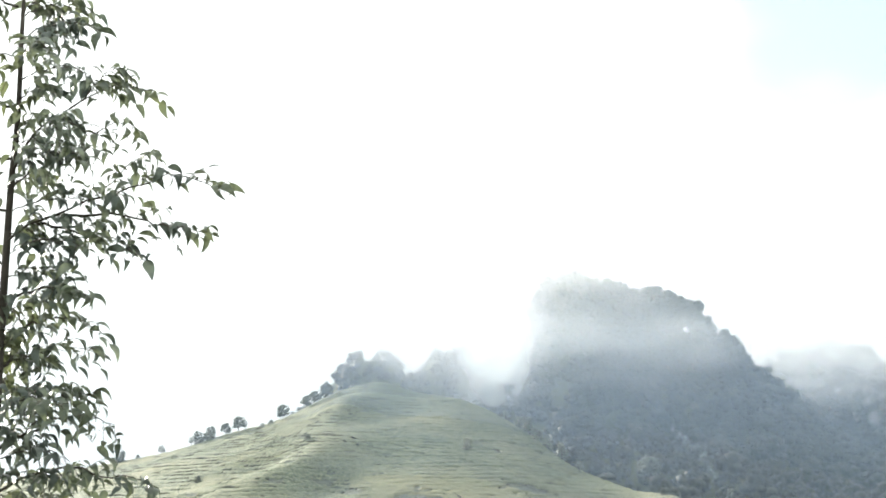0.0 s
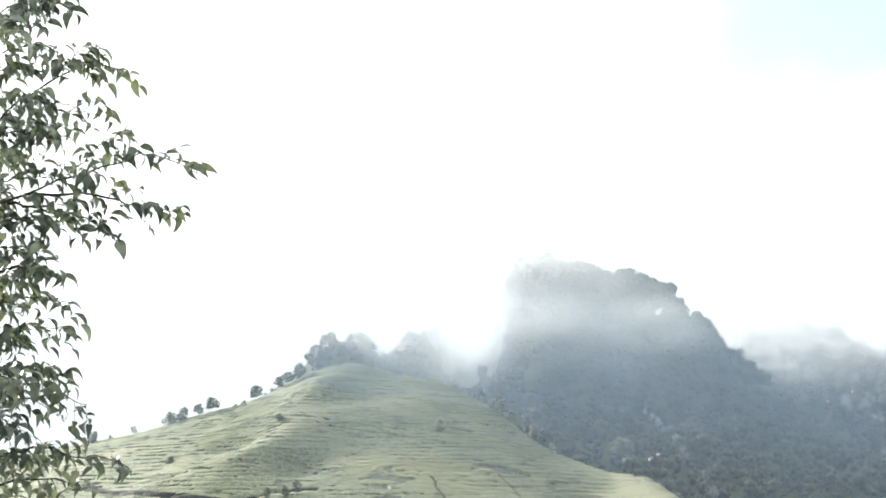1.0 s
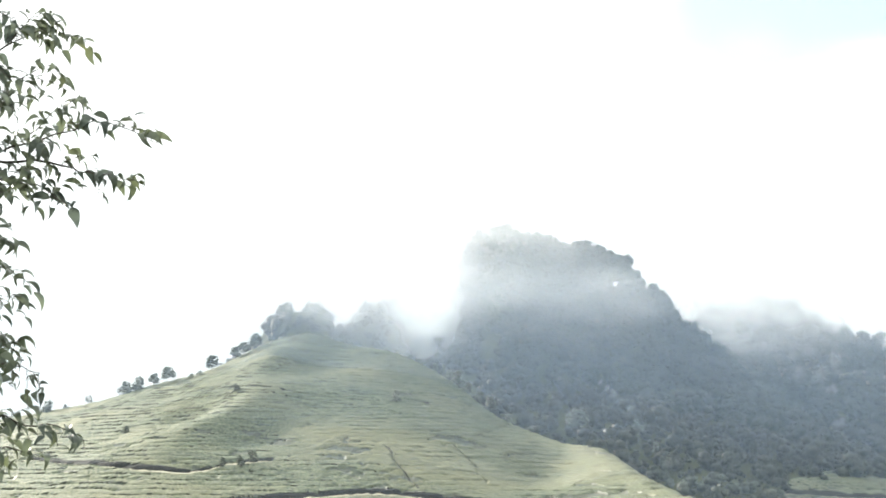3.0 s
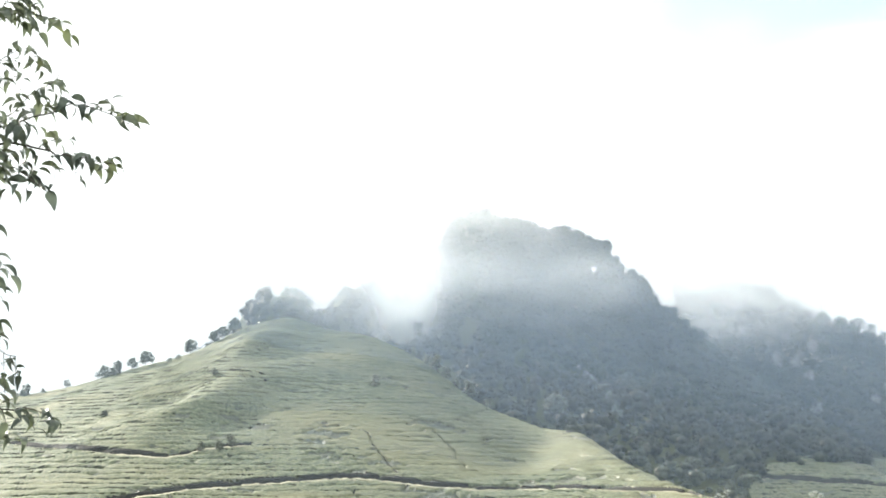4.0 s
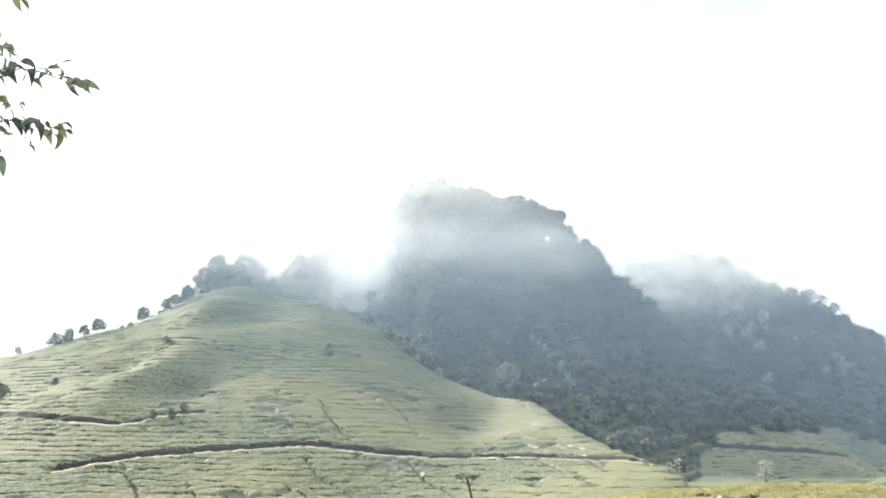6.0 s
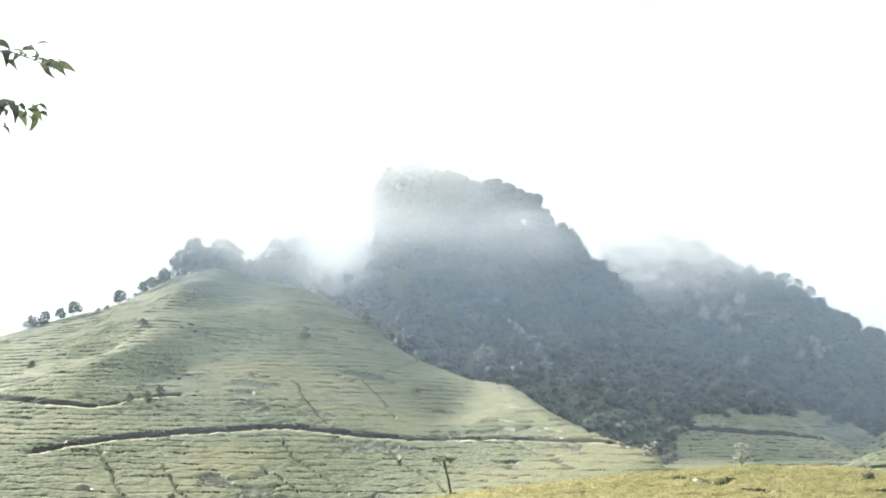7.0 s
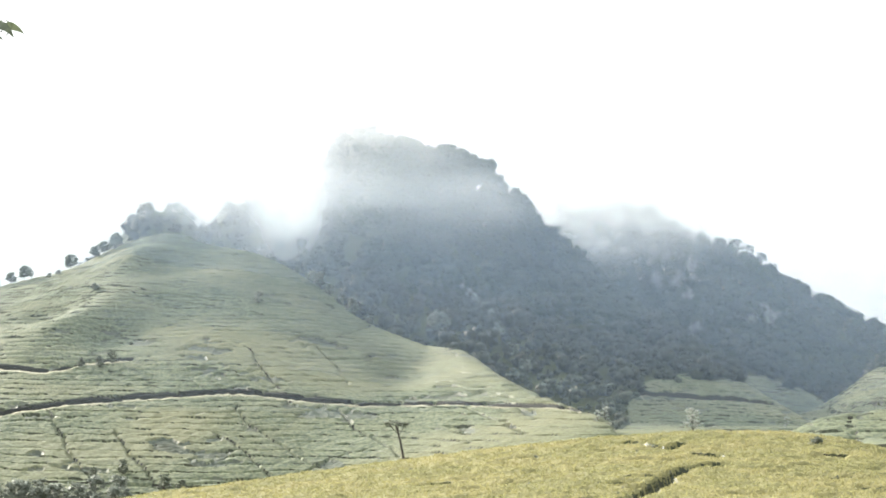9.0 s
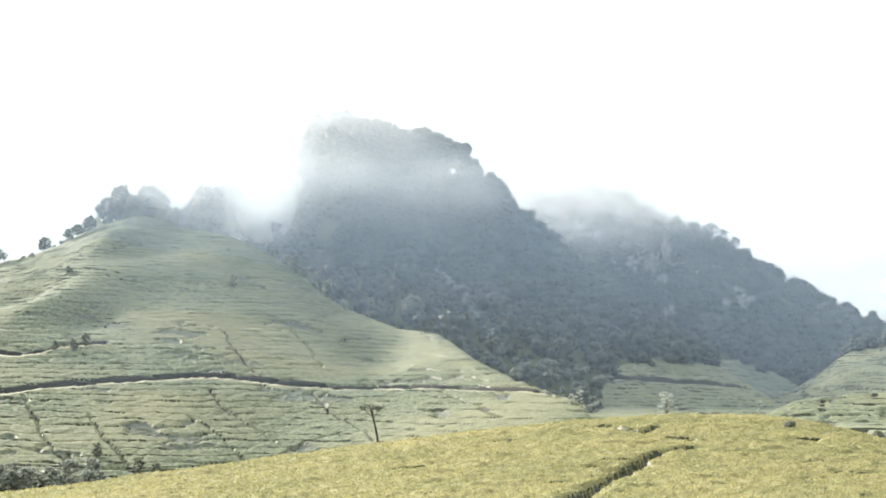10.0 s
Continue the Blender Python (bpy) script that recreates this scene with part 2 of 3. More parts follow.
def slope(line, x, y, foot_y, foot_z, bend, back=0.45, side=2.5, fan=0.0, top=0.0):
    """A hill that climbs from its foot to its crest line and falls off behind it and beyond its ends. fan: how far its folds spread downhill from x = top."""
    yc, zc = crest(line, x)
    if fan:
        low = 1 - np.clip((y - foot_y) / np.maximum(yc - foot_y, 5), 0, 1)
        yc, zc = crest(line, top + (x - top) * (1 - fan * low))
    t = np.clip((y - foot_y) / np.maximum(yc - foot_y, 5), 0, 1)
    z = foot_z + (zc - foot_z) * t**bend
    z = np.where(y > yc, zc - back * (y - yc) - 0.0006 * (y - yc) ** 2, z)
    z = z - side * np.maximum(line[0][0] - x, 0) - side * np.maximum(x - line[-1][0], 0)
    return np.where(y < foot_y, -200.0, z)


def floor_level(x, y):
    far = -19 + 14 * smooth((x + 70) / 110)
    return far + 0.5 * vnoise(x / 40, y / 40, 3)


def near_ground(x, y):
    yc, zc = crest(NEAR_HILL, x)
    t = np.clip(y / yc, 0, 1)
    up = -1.6 * np.sin(np.pi * np.clip(t, 0, 1) ** 1.25) + zc * t**2
    down = zc - 0.012 * (y - yc) ** 2
    down = np.where(y - yc > 12, zc - 1.73 - 0.29 * (y - yc - 12), down)
    return np.where(y > yc, down, up)


def mountain_face(x, y):
    rough = 5 * fbm(x / 45, y / 110, 11, 3) * smooth((y - 560) / 200) * smooth((crest(MOUNTAIN, x)[0] - y) / 260)
    return slope(MOUNTAIN, x, y, 470, -10, 0.92, fan=0.25, top=-30.0) + rough


def far_face(x, y):
    rough = 6 * fbm(x / 40, y / 120, 23, 3) * smooth((y - 560) / 200) * smooth((crest(FAR_MOUNTAIN, x)[0] - y) / 260)
    return slope(FAR_MOUNTAIN, x, y, 560, -6, 1.2) + rough


def knoll_face(x, y):
    return slope(KNOLL, x, y, 600, 10, 0.9)


def land(x, y):
    x, y = np.asarray(x, float), np.asarray(y, float)
    z = np.maximum(floor_level(x, y), near_ground(x, y))
    z = np.where(y < -40, np.maximum(z, -3.0), z)
    spur = 2.6 * np.exp(-((x + 108 - 0.35 * (y - 470)) / 16) ** 2) * smooth((y - 400) / 60) * smooth((560 - y) / 60)
    for hx, hy, deep, rx, ry in HOLLOWS:
        spur = spur - deep * np.exp(-((x - hx) / rx) ** 2 - ((y - hy) / ry) ** 2) * smooth((586 - y) / 35)
    z = np.maximum(z, slope(TEA_HILL, x, y, 318, -20 + 12 * smooth((x + 40) / 70), 0.98, 0.4, fan=0.4, top=-111.0) + spur)
    z = np.maximum(z, knoll_face(x, y))
    z = np.maximum(z, mountain_face(x, y))
    z = np.maximum(z, far_face(x, y))
    z = np.maximum(z, slope(EAST_WOOD, x, y, 400, -6, 1.3, side=0.4))
    z = np.maximum(z, slope(EAST_KNOLL, x, y, 215, -18, 0.8, 0.12))
    return z


def grid_mesh(name, x, y, z, mat, keep=None):
    """A sheet from 2D arrays of places; keep: which cells to make."""
    rows, cols = x.shape
    verts = np.stack([x, y, z], -1).reshape(-1, 3)
    i = np.arange(rows * cols).reshape(rows, cols)
    quads = np.stack([i[:-1, :-1], i[:-1, 1:], i[1:, 1:], i[1:, :-1]], -1)
    quads = quads[keep] if keep is not None else quads.reshape(-1, 4)
    return raw_mesh(name, verts, quads, mat, True)


def raw_mesh(name, verts, faces, mat, shade=False):
    """A mesh object from arrays of places and of equal-sided faces."""
    faces = np.asarray(faces)
    used, inv = np.unique(faces, return_inverse=True)
    verts, faces = np.asarray(verts)[used], inv.reshape(faces.shape)
    me = bpy.data.meshes.new(name)
    n, k = faces.shape
    me.vertices.add(len(verts))
    me.vertices.foreach_set("co", verts.astype(np.float32).ravel())
    me.loops.add(n * k)
    me.loops.foreach_set("vertex_index", faces.astype(np.int32).ravel())
    me.polygons.add(n)
    me.polygons.foreach_set("loop_start", (np.arange(n) * k).astype(np.int32))
    me.polygons.foreach_set("use_smooth", np.full(n, shade))
    me.update(calc_edges=True)
    me.materials.append(mat)
    return new(name, me)


def part(name, verts, faces, mat, parent, label="", shade=True):
    ob = raw_mesh(name, verts, faces, mat, shade)
    ob.parent = parent
    return tagged(ob, label)


# ---- paths and roads on the far slopes: centre lines in plan, half width ----
HILL_ROAD = [(-112.0, 375.0), (-106.0, 378.5), (-101.8, 382.0), (-90.4, 389.0), (-78.1, 393.5), (-65.2, 396.5), (-55.0, 400.5), (-48.0, 399.0), (-38.2, 397.0),
             (-24.6, 395.0), (-13.8, 395.5), (-3.0, 391.0), (8.7, 381.5), (18.1, 373.0), (24.0, 366.0)]
WEST_TRACK = [(-160.0, 444.0), (-150.8, 438.0), (-130.0, 421.0), (-118.2, 416.0), (-105.7, 413.0), (-100.9, 417.0), (-98.0, 423.0), (-87.2, 428.0)]
VALLEY_ROAD = [(50.0, 514.0), (57.5, 515.5), (73.5, 517.0), (89.0, 520.5), (96.0, 523.0)]
HILL_PATHS = [
    ([(-111.3, 505.5), (-95.8, 497.0), (-85.9, 498.5), (-74.8, 498.5)], 0.45),
    ([(-41.7, 469.0), (-36.8, 481.0), (-33.1, 499.5), (-30.3, 515.0)], 0.55),
    ([(-61.2, 506.0), (-56.3, 508.0), (-52.1, 508.5)], 0.50),
    ([(-42.2, 458.5), (-35.8, 438.0), (-29.8, 417.5)], 0.28),
    ([(-139.9, 407.0), (-128.1, 406.0), (-119.3, 410.0)], 0.45),
    ([(-96.7, 381.5), (-87.0, 359.5), (-79.1, 341.5), (-75.7, 336.0)], 0.37),
    ([(-77.9, 368.0), (-71.1, 350.5), (-62.5, 334.0)], 0.34),
    ([(-55.5, 391.0), (-49.8, 376.0), (-44.0, 365.5), (-32.1, 346.0)], 0.30),
    ([(-56.0, 368.0), (-51.0, 360.5), (-45.1, 349.5), (-39.1, 337.0)], 0.34),
    ([(-30.6, 391.0), (-24.4, 370.5), (-18.6, 357.0), (-14.1, 343.0)], 0.30),
    ([(-36.0, 340.0), (-32.8, 343.0), (-28.7, 349.5), (-22.1, 353.5)], 0.50),
    ([(-59.5, 446.5), (-53.5, 426.0), (-46.6, 405.5)], 0.40),
    ([(-110.7, 497.5), (-94.3, 491.0), (-75.0, 492.5)], 0.50),
    ([(-2.0, 386.0), (6.0, 366.0), (12.0, 345.0)], 0.25),
    ([(-86.0, 334.5), (-71.5, 333.5), (-60.1, 333.0), (-47.9, 334.5), (-41.4, 337.0)], 0.65),
]
EAST_PATHS = [([(68.2, 298.0), (58.4, 248.0)], 0.27), ([(79.7, 304.0), (74.0, 279.0)], 0.30), ([(118.0, 523.0), (125.1, 519.5), (132.0, 493.5)], 0.79)]
BARE = [(-43.3, 463.5, 5, 6), (-68.3, 441.0, 4, 4), (-60.5, 419.0, 4, 5), (-50.1, 416.0, 4, 3), (-54.2, 353.0, 4, 4), (-30.0, 385.0, 6, 5), (-4.0, 402.0, 7, 4), (-63.0, 360.0, 3, 6)]


def seg_dist(x, y, pts):
    d = np.full(x.shape, 1e9)
    for (ax, ay), (bx, by) in zip(pts[:-1], pts[1:]):
        t = np.clip(((x - ax) * (bx - ax) + (y - ay) * (by - ay)) / ((bx - ax) ** 2 + (by - ay) ** 2), 0, 1)
        d = np.minimum(d, np.hypot(x - ax - t * (bx - ax), y - ay - t * (by - ay)))
    return d


def across(x, y, pts):
    """How far uphill (towards +y) of a line, and whether within its stretch."""
    px, py = zip(*pts)
    return y - np.interp(x, px, py) - 0.5 * vnoise(x / 5, x * 0, 9), (x > px[0]) & (x < px[-1])


def wood_edge(x):
    """How far out the forest begins, column by column."""
    yc, zc = crest(TEA_HILL, x)
    east = np.interp(x, [20, 32, 42, 48, 57, 68, 79, 90, 98, 106, 118, 128, 134, 140, 150, 170, 260], [424, 400, 445, 500, 530, 541, 551, 557, 570, 660, 662, 640, 585, 572, 578, 586, 590])
    return np.where(x < 20, yc + 5, east) + 4 * vnoise(x / 9, x * 0, 5)


# ---- ground sheet out to the horizon ----
ang = np.concatenate([np.linspace(-180, -34, 50), np.arange(-32, 32.01, 0.22), np.linspace(34, 180, 50)])
rad = [0.0, 1.0]
while rad[-1] < 4700:
    r = rad[-1]
    rad.append(r + (max(0.5, 0.04 * r) if r < 70 else 4.0 if r < 1200 else 0.12 * r))
A, Rr = np.meshgrid(np.radians(ang), np.array(rad))
gx, gy = Rr * np.sin(A), Rr * np.cos(A)
under_tea = smooth((gy - 330) / 8) * smooth((wood_edge(gx) - 6 - gy) / 6) * smooth((gx + 245) / 8) * smooth((185 - gx) / 8)
ground = grid_mesh("ground", gx, gy, land(gx, gy) - 4.0 * under_tea, MAT_GRASS)
tagged(ground, "rough grass and dark soil over rolling hills", "ground", kind="structure")


# ---- tea on the far slopes: hedges along the contours, parted by paths ----
def tea_sheet(x, y, rise, keep, paths, roads, label):
    z = land(x, y)
    lvl = z + 0.9 * fbm(x / 34, y / 34, 41, 3) + 0.22 * vnoise(x / 4, y / 7, 43)
    phase = lvl / rise
    row = np.floor(phase)
    f = phase - row
    here = vnoise(x / 3.6 + 31.7 * row, row * 1.37, 7) + 0.8 * vnoise(x / 1.5 + 11.1 * row, row * 2.1, 13)
    deep = np.clip(0.42 + 0.95 * here + 0.5 * fbm(x / 26, y / 26, 19, 2), 0, 1.2)
    furrow = (1 - smooth((f - 0.12 - 0.16 * deep) / 0.07)) * (0.25 + 0.9 * deep) + 0.2 * (1 - f)
    bare = np.zeros_like(x)
    for bx, by, rx, ry in BARE:
        r = np.hypot((x - bx) / (rx * 1.5), (y - by) / (ry * 0.9)) + 1.7 * fbm(x / 3.5, lvl / 0.9, 29, 3)
        bare = np.maximum(bare, smooth((1.0 - r) / 0.35))
    bare = np.maximum(bare, smooth((fbm(x / 7, lvl / 1.4, 77, 3) - 0.43) / 0.08))
    top = 1.25 + 0.12 * vnoise(x / 1.6, y / 1.6, 51) - 1.6 * np.maximum(furrow, bare * (0.6 + 0.4 * (f < 0.5)))
    soil = np.zeros(x.shape, bool)
    scrub = bare > 0.55
    top = np.where(scrub, 0.5 + 0.45 * np.abs(vnoise(x / 1.3, y / 1.6, 81)) + 0.12 * vnoise(x / 0.9, y / 0.6, 83), top)
    verge = np.zeros(x.shape, bool)
    for pts, wide in paths:
        d = seg_dist(x + 0.9 * vnoise(x / 7, y / 7, 61), y, pts)
        top = np.minimum(top, np.where(d < max(wide * 0.6, 0.24), 0.3, 9))
        soil |= d < wide * 0.42
    for pts, bed, bank in roads:
        d, inside = across(x, y, pts)
        d = np.where(inside, d, 99)
        level = land(x, y - d - bed) + 0.1 - z
        cut = np.where((d > -bed) & (d < bank * 0.35), level, 9)
        face = (d >= bank * 0.35) & (d < bank)
        t = (d - bank * 0.35) / (bank * 0.65)
        cut = np.where(face, level + (0.9 - level) * np.clip(t * 1.8, 0, 1) ** 0.7, cut)
        top = np.minimum(np.maximum(top, -0.2), cut)
        soil |= (d > -bed) & (d < bank)
        edge = (d > -bed - 1.2) & (d <= -bed + 0.3)
        top = np.where(edge, 1.0 + 0.2 * vnoise(x / 1.2, y / 1.2, 71), top)
        verge |= edge & (vnoise(x / 6, x * 0, 73) > -0.8)
    z = z + np.maximum(top, -5.0)
    cell_soil, cell_verge = soil[:-1, :-1], verge[:-1, :-1]
    cell_scrub = scrub[:-1, :-1] & ~cell_soil & ~cell_verge
    # deep furrow cells get the darker tone that paints in their shade
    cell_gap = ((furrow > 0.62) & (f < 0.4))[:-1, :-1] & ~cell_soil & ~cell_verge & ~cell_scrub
    all_cells = np.ones(cell_soil.shape, bool) if keep is None else keep
    tagged(grid_mesh("tea_hedges", x, y, z, MAT_TEA, all_cells & ~cell_soil & ~cell_verge & ~cell_scrub & ~cell_gap), label, "tea bushes", kind="stuff")
    tagged(grid_mesh("hedge_gaps", x, y, z, MAT_FURROW_SHADE, all_cells & cell_gap), "stems and soil in the gaps between tea hedges, darkened for shade", "tea bushes", kind="stuff")
    tagged(grid_mesh("road", x, y, z, MAT_SOIL, all_cells & cell_soil & ~cell_verge), "dark earth roads, cut banks and bare plots between the tea", "road", kind="structure")
    tagged(grid_mesh("scrub", x, y, z, MAT_SHRUB, all_cells & cell_scrub), "dark scrub on gaps in the tea rows", "scrub", kind="stuff")
    if verge.any():
        tagged(grid_mesh("grass_verge", x, y, z, MAT_VERGE, all_cells & cell_verge), "pale dry grass along the lower road edge", "grass", kind="stuff")


tx = np.concatenate([np.arange(-250, -105, 1.3), np.arange(-105, -8, 0.48), np.arange(-8, 31, 0.8)])
tt = np.linspace(0, 1, 880)
X, Tt = np.meshgrid(tx, tt)
yc, zc = crest(TEA_HILL, X)
Y = 322 + (yc + 6 - 322) * Tt
tea_sheet(X, Y, 1.3, None, HILL_PATHS, [(HILL_ROAD, 1.2, 4.2), (WEST_TRACK, 0.8, 2.6)], "rows of pale green tea hedges along the hillside contours")

ex, ey = np.meshgrid(np.arange(20, 190, 0.9), np.arange(225, 665, 0.75))
emid = (ey < wood_edge(ex) + 4)[:-1, :-1] & ((ex > 31) | (ey > crest(TEA_HILL, ex)[0]))[:-1, :-1]
tea_sheet(ex, ey, 1.0, emid, EAST_PATHS, [(VALLEY_ROAD, 1.0, 4.5)], "rows of tea hedges on the valley floor and eastern slope")

# ---- tea on the near hill ----
NEAR_GAPS = [
    ([(3.0, 40.0), (3.35, 41.5), (4.21, 44.7), (5.07, 47.0), (5.94, 50.3), (6.89, 53.0), (7.91, 53.8)], 0.27),
    ([(5.85, 60.9), (6.65, 59.7), (7.15, 58.8), (7.65, 59.9)], 0.20),
    ([(7.98, 56.9), (8.5, 56.5)], 0.2),
    ([(-1.45, 52.2), (-0.75, 52.5)], 0.18),
    ([(12.2, 57.0), (12.8, 56.8)], 0.15),
]


def near_top(x, y):
    """Height of the plucked surface over the soil."""
    rows = np.exp(-((((x * 0.35 + y) / 1.5 + 0.3 * fbm(x / 3, y / 3, 33, 2)) % 1 - 0.5) / 0.13) ** 2)
    top = 0.62 + 0.09 * fbm(x / 1.0, y / 0.8, 91, 3) + 0.05 * np.abs(vnoise(x / 0.55, y / 0.55, 93)) + 0.05 * vnoise(x / 0.2, y / 0.2, 95)
    top = top - 0.12 * rows * smooth((fbm(x / 2.2, y / 1.2, 35, 2) + 0.02) / 0.25)
    for pts, wide in NEAR_GAPS:
        d = seg_dist(x + 0.15 * vnoise(x / 0.5, y / 0.5, 37), y, pts)
        top = top - 0.9 * smooth((wide * 1.6 - d) / (wide * 1.1)) * (0.65 + 0.35 * vnoise(x / 1.1, y / 1.1, 39))
    return top


nx, ny = np.meshgrid(np.arange(-24, 23, 0.13), np.arange(26, 70, 0.13))
ntop = near_top(nx, ny)
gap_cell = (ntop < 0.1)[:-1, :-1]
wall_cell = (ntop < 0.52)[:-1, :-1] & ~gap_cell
tagged(grid_mesh("tea_bushes", nx, ny, near_ground(nx, ny) + ntop, MAT_TEA_NEAR, ~gap_cell & ~wall_cell), "close plucked yellow-green tea bushes on the near hill", "tea bushes", kind="stuff")
tagged(grid_mesh("field_path", nx, ny, near_ground(nx, ny) + ntop, MAT_SOIL, gap_cell), "narrow dark earth paths between the near tea bushes", "path", kind="structure")


# gap walls: older leaves with the gap's shade put into their colour
tagged(grid_mesh("path_wall_shade", nx, ny, near_ground(nx, ny) + ntop, MAT_PATH_SHADE, wall_cell), "older leaves along the near tea paths, coloured dark for shade", "tea bushes", kind="stuff")


def sprigs(count, seed, low=0.5, high=2.0):
    """Young shoots standing out of the plucked surface, two leaves each."""
    rng = np.random.default_rng(seed)
    y = 37 + 28.5 * rng.random(count) ** 0.85
    x = y * rng.uniform(-0.30, 0.30, count)
    top = near_top(x, y)
    ok = (top > low) & (top < high)
    x, y, top = x[ok], y[ok], top[ok]
    z = near_ground(x, y) + top
    n = len(x)
    a, size = rng.uniform(0, 6.283, n), rng.uniform(0.035, 0.085, n)
    lean = rng.uniform(0.3, 1.3, n)
    ux, uy = np.cos(a), np.sin(a)
    base = np.stack([x, y, z - 0.02], -1)
    tip = base + np.stack([ux * size * lean, uy * size * lean, size], -1)
    mid = (base + tip) / 2
    side = np.stack([-uy, ux, 0 * ux], -1) * (size * 0.28)[:, None]
    v = np.stack([base, mid + side, tip, mid - side], 1).reshape(-1, 3)
    return v, np.arange(4 * n).reshape(-1, 4)


v, f = sprigs(190000, 8)
tagged(raw_mesh("tea_shoots", v, f, MAT_TEA_NEAR), "fresh yellow-green tea shoots on the near bushes", "tea bushes", kind="stuff")
# leaves on the gap walls, in the same shade-dark colour
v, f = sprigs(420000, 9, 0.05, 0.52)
tagged(raw_mesh("tea_leaves", v, f, MAT_PATH_SHADE), "older tea leaves at the path edges, coloured dark for shade", "tea bushes", kind="stuff")


# ---- forest ----
def blob(rng, c, r, sub=1):
    bm = bmesh.new()
    bmesh.ops.create_icosphere(bm, subdivisions=sub, radius=1.0)
    v = np.array([p.co[:] for p in bm.verts])
    fcs = np.array([[q.index for q in p.verts] for p in bm.faces])
    bm.free()
    v = v * (1 + 0.5 * (rng.random((len(v), 1)) - 0.5)) * r + c
    return v, fcs


def crown_shape(rng, blobs, sprays, flat=0.75):
    """A crown of lumpy clumps with leaf sprays standing out; unit radius, base at 0."""
    vs, fs, n = [], [], 0
    for k in range(blobs):
        a, h = rng.random() * 6.283, rng.random()
        rr = 0.62 * math.sqrt(rng.random()) * (1.1 - 0.5 * h)
        c = np.array([rr * math.cos(a), rr * math.sin(a), 0.35 + 1.0 * h * flat])
        v, f = blob(rng, c, (0.30 + 0.26 * rng.random()) * np.array([1, 1, 0.8]))
        vs.append(v), fs.append(f + n)
        n += len(v)
    base = np.concatenate(vs)
    for k in range(sprays):
        p = base[rng.integers(len(base))]
        d = rng.normal(size=(3, 3)) * 0.13
        vs.append(p + d), fs.append(np.array([[n, n + 1, n + 2]]))
        n += 3
    return np.concatenate(vs), np.concatenate(fs)


def plant(name, protos, places, sizes, mat, rng):
    vs, fs, n = [], [], 0
    for p, s in zip(places, sizes):
        v, f = protos[rng.integers(len(protos))]
        a = rng.random() * 6.283
        c, si = math.cos(a), math.sin(a)
        w = np.stack([v[:, 0] * c - v[:, 1] * si, v[:, 0] * si + v[:, 1] * c, v[:, 2]], -1)
        vs.append(w * s + p), fs.append(f + n)
        n += len(v)
    return raw_mesh(name, np.concatenate(vs), np.concatenate(fs), mat, True)


rng = np.random.default_rng(4)
PROTOS = [crown_shape(rng, int(rng.integers(4, 9)), 80, rng.uniform(0.6, 1.3)) for k in range(14)]


def scatter(x0, x1, y0, y1, step, ok):
    gx, gy = np.meshgrid(np.arange(x0, x1, step), np.arange(y0, y1, step * 1.25))
    gx = (gx + rng.uniform(-0.45, 0.45, gx.shape) * step).ravel()
    gy = (gy + rng.uniform(-0.45, 0.45, gy.shape) * step).ravel()
    k = ok(gx, gy)
    gx, gy = gx[k], gy[k]
    return np.stack([gx, gy, land(gx, gy) - 0.6], -1)


def scrub_wood(x, y):
    return (y > wood_edge(x)) & (x > 14) & (x < 70) & (y < 520 + 12 * vnoise(x / 9, y / 9, 17))


def main_wood(x, y):
    yc = crest(MOUNTAIN, x)[0]
    return (y > wood_edge(x)) & (y < yc + 14) & (x < 118) & (x > -100) & ~((x < -45) & (y < 735)) & ~scrub_wood(x, y)


def far_wood(x, y):
    yc = crest(FAR_MOUNTAIN, x)[0]
    return (y > wood_edge(x)) & (y < yc + 14) & (y > crest(MOUNTAIN, x)[0] + 20) & (x > 35)


def knoll_wood(x, y):
    yc, zc = crest(KNOLL, x)
    return (y > 612) & (y < yc + 8)


def east_wood(x, y):
    return (y > wood_edge(x)) & (y < 612)


for spot, box, step, size, label, mat in (
    (scrub_wood, (14, 70, 395, 535), 4.2, (2.0, 4.6), "grey-green scrub on the slope above the valley", MAT_SHRUB),
    (main_wood, (-100, 118, 395, 920), 4.9, (1.7, 6.0), "dense dark green forest covering the mountain", MAT_FOREST),
    (far_wood, (35, 245, 540, 1150), 5.8, (2.0, 6.6), "dense forest on the far mountain slope", MAT_FOREST),
    (knoll_wood, (-178, -46, 612, 735), 4.9, (2.4, 4.3), "wooded knoll in mist behind the tea hill", MAT_FOREST),
    (east_wood, (118, 235, 545, 612), 4.2, (2.2, 4.6), "woodland at the edge of the eastern tea slope", MAT_FOREST),
):
    at = scatter(*box, step, spot)
    girth = (size[0] + (size[1] - size[0]) * rng.random(len(at)) ** 1.8) * np.interp(at[:, 1], [400, 470, 560], [0.45, 0.6, 1.0])
    forest = plant("forest", PROTOS, at, girth, mat, rng)
    tagged(forest, label, "forest", kind="stuff")


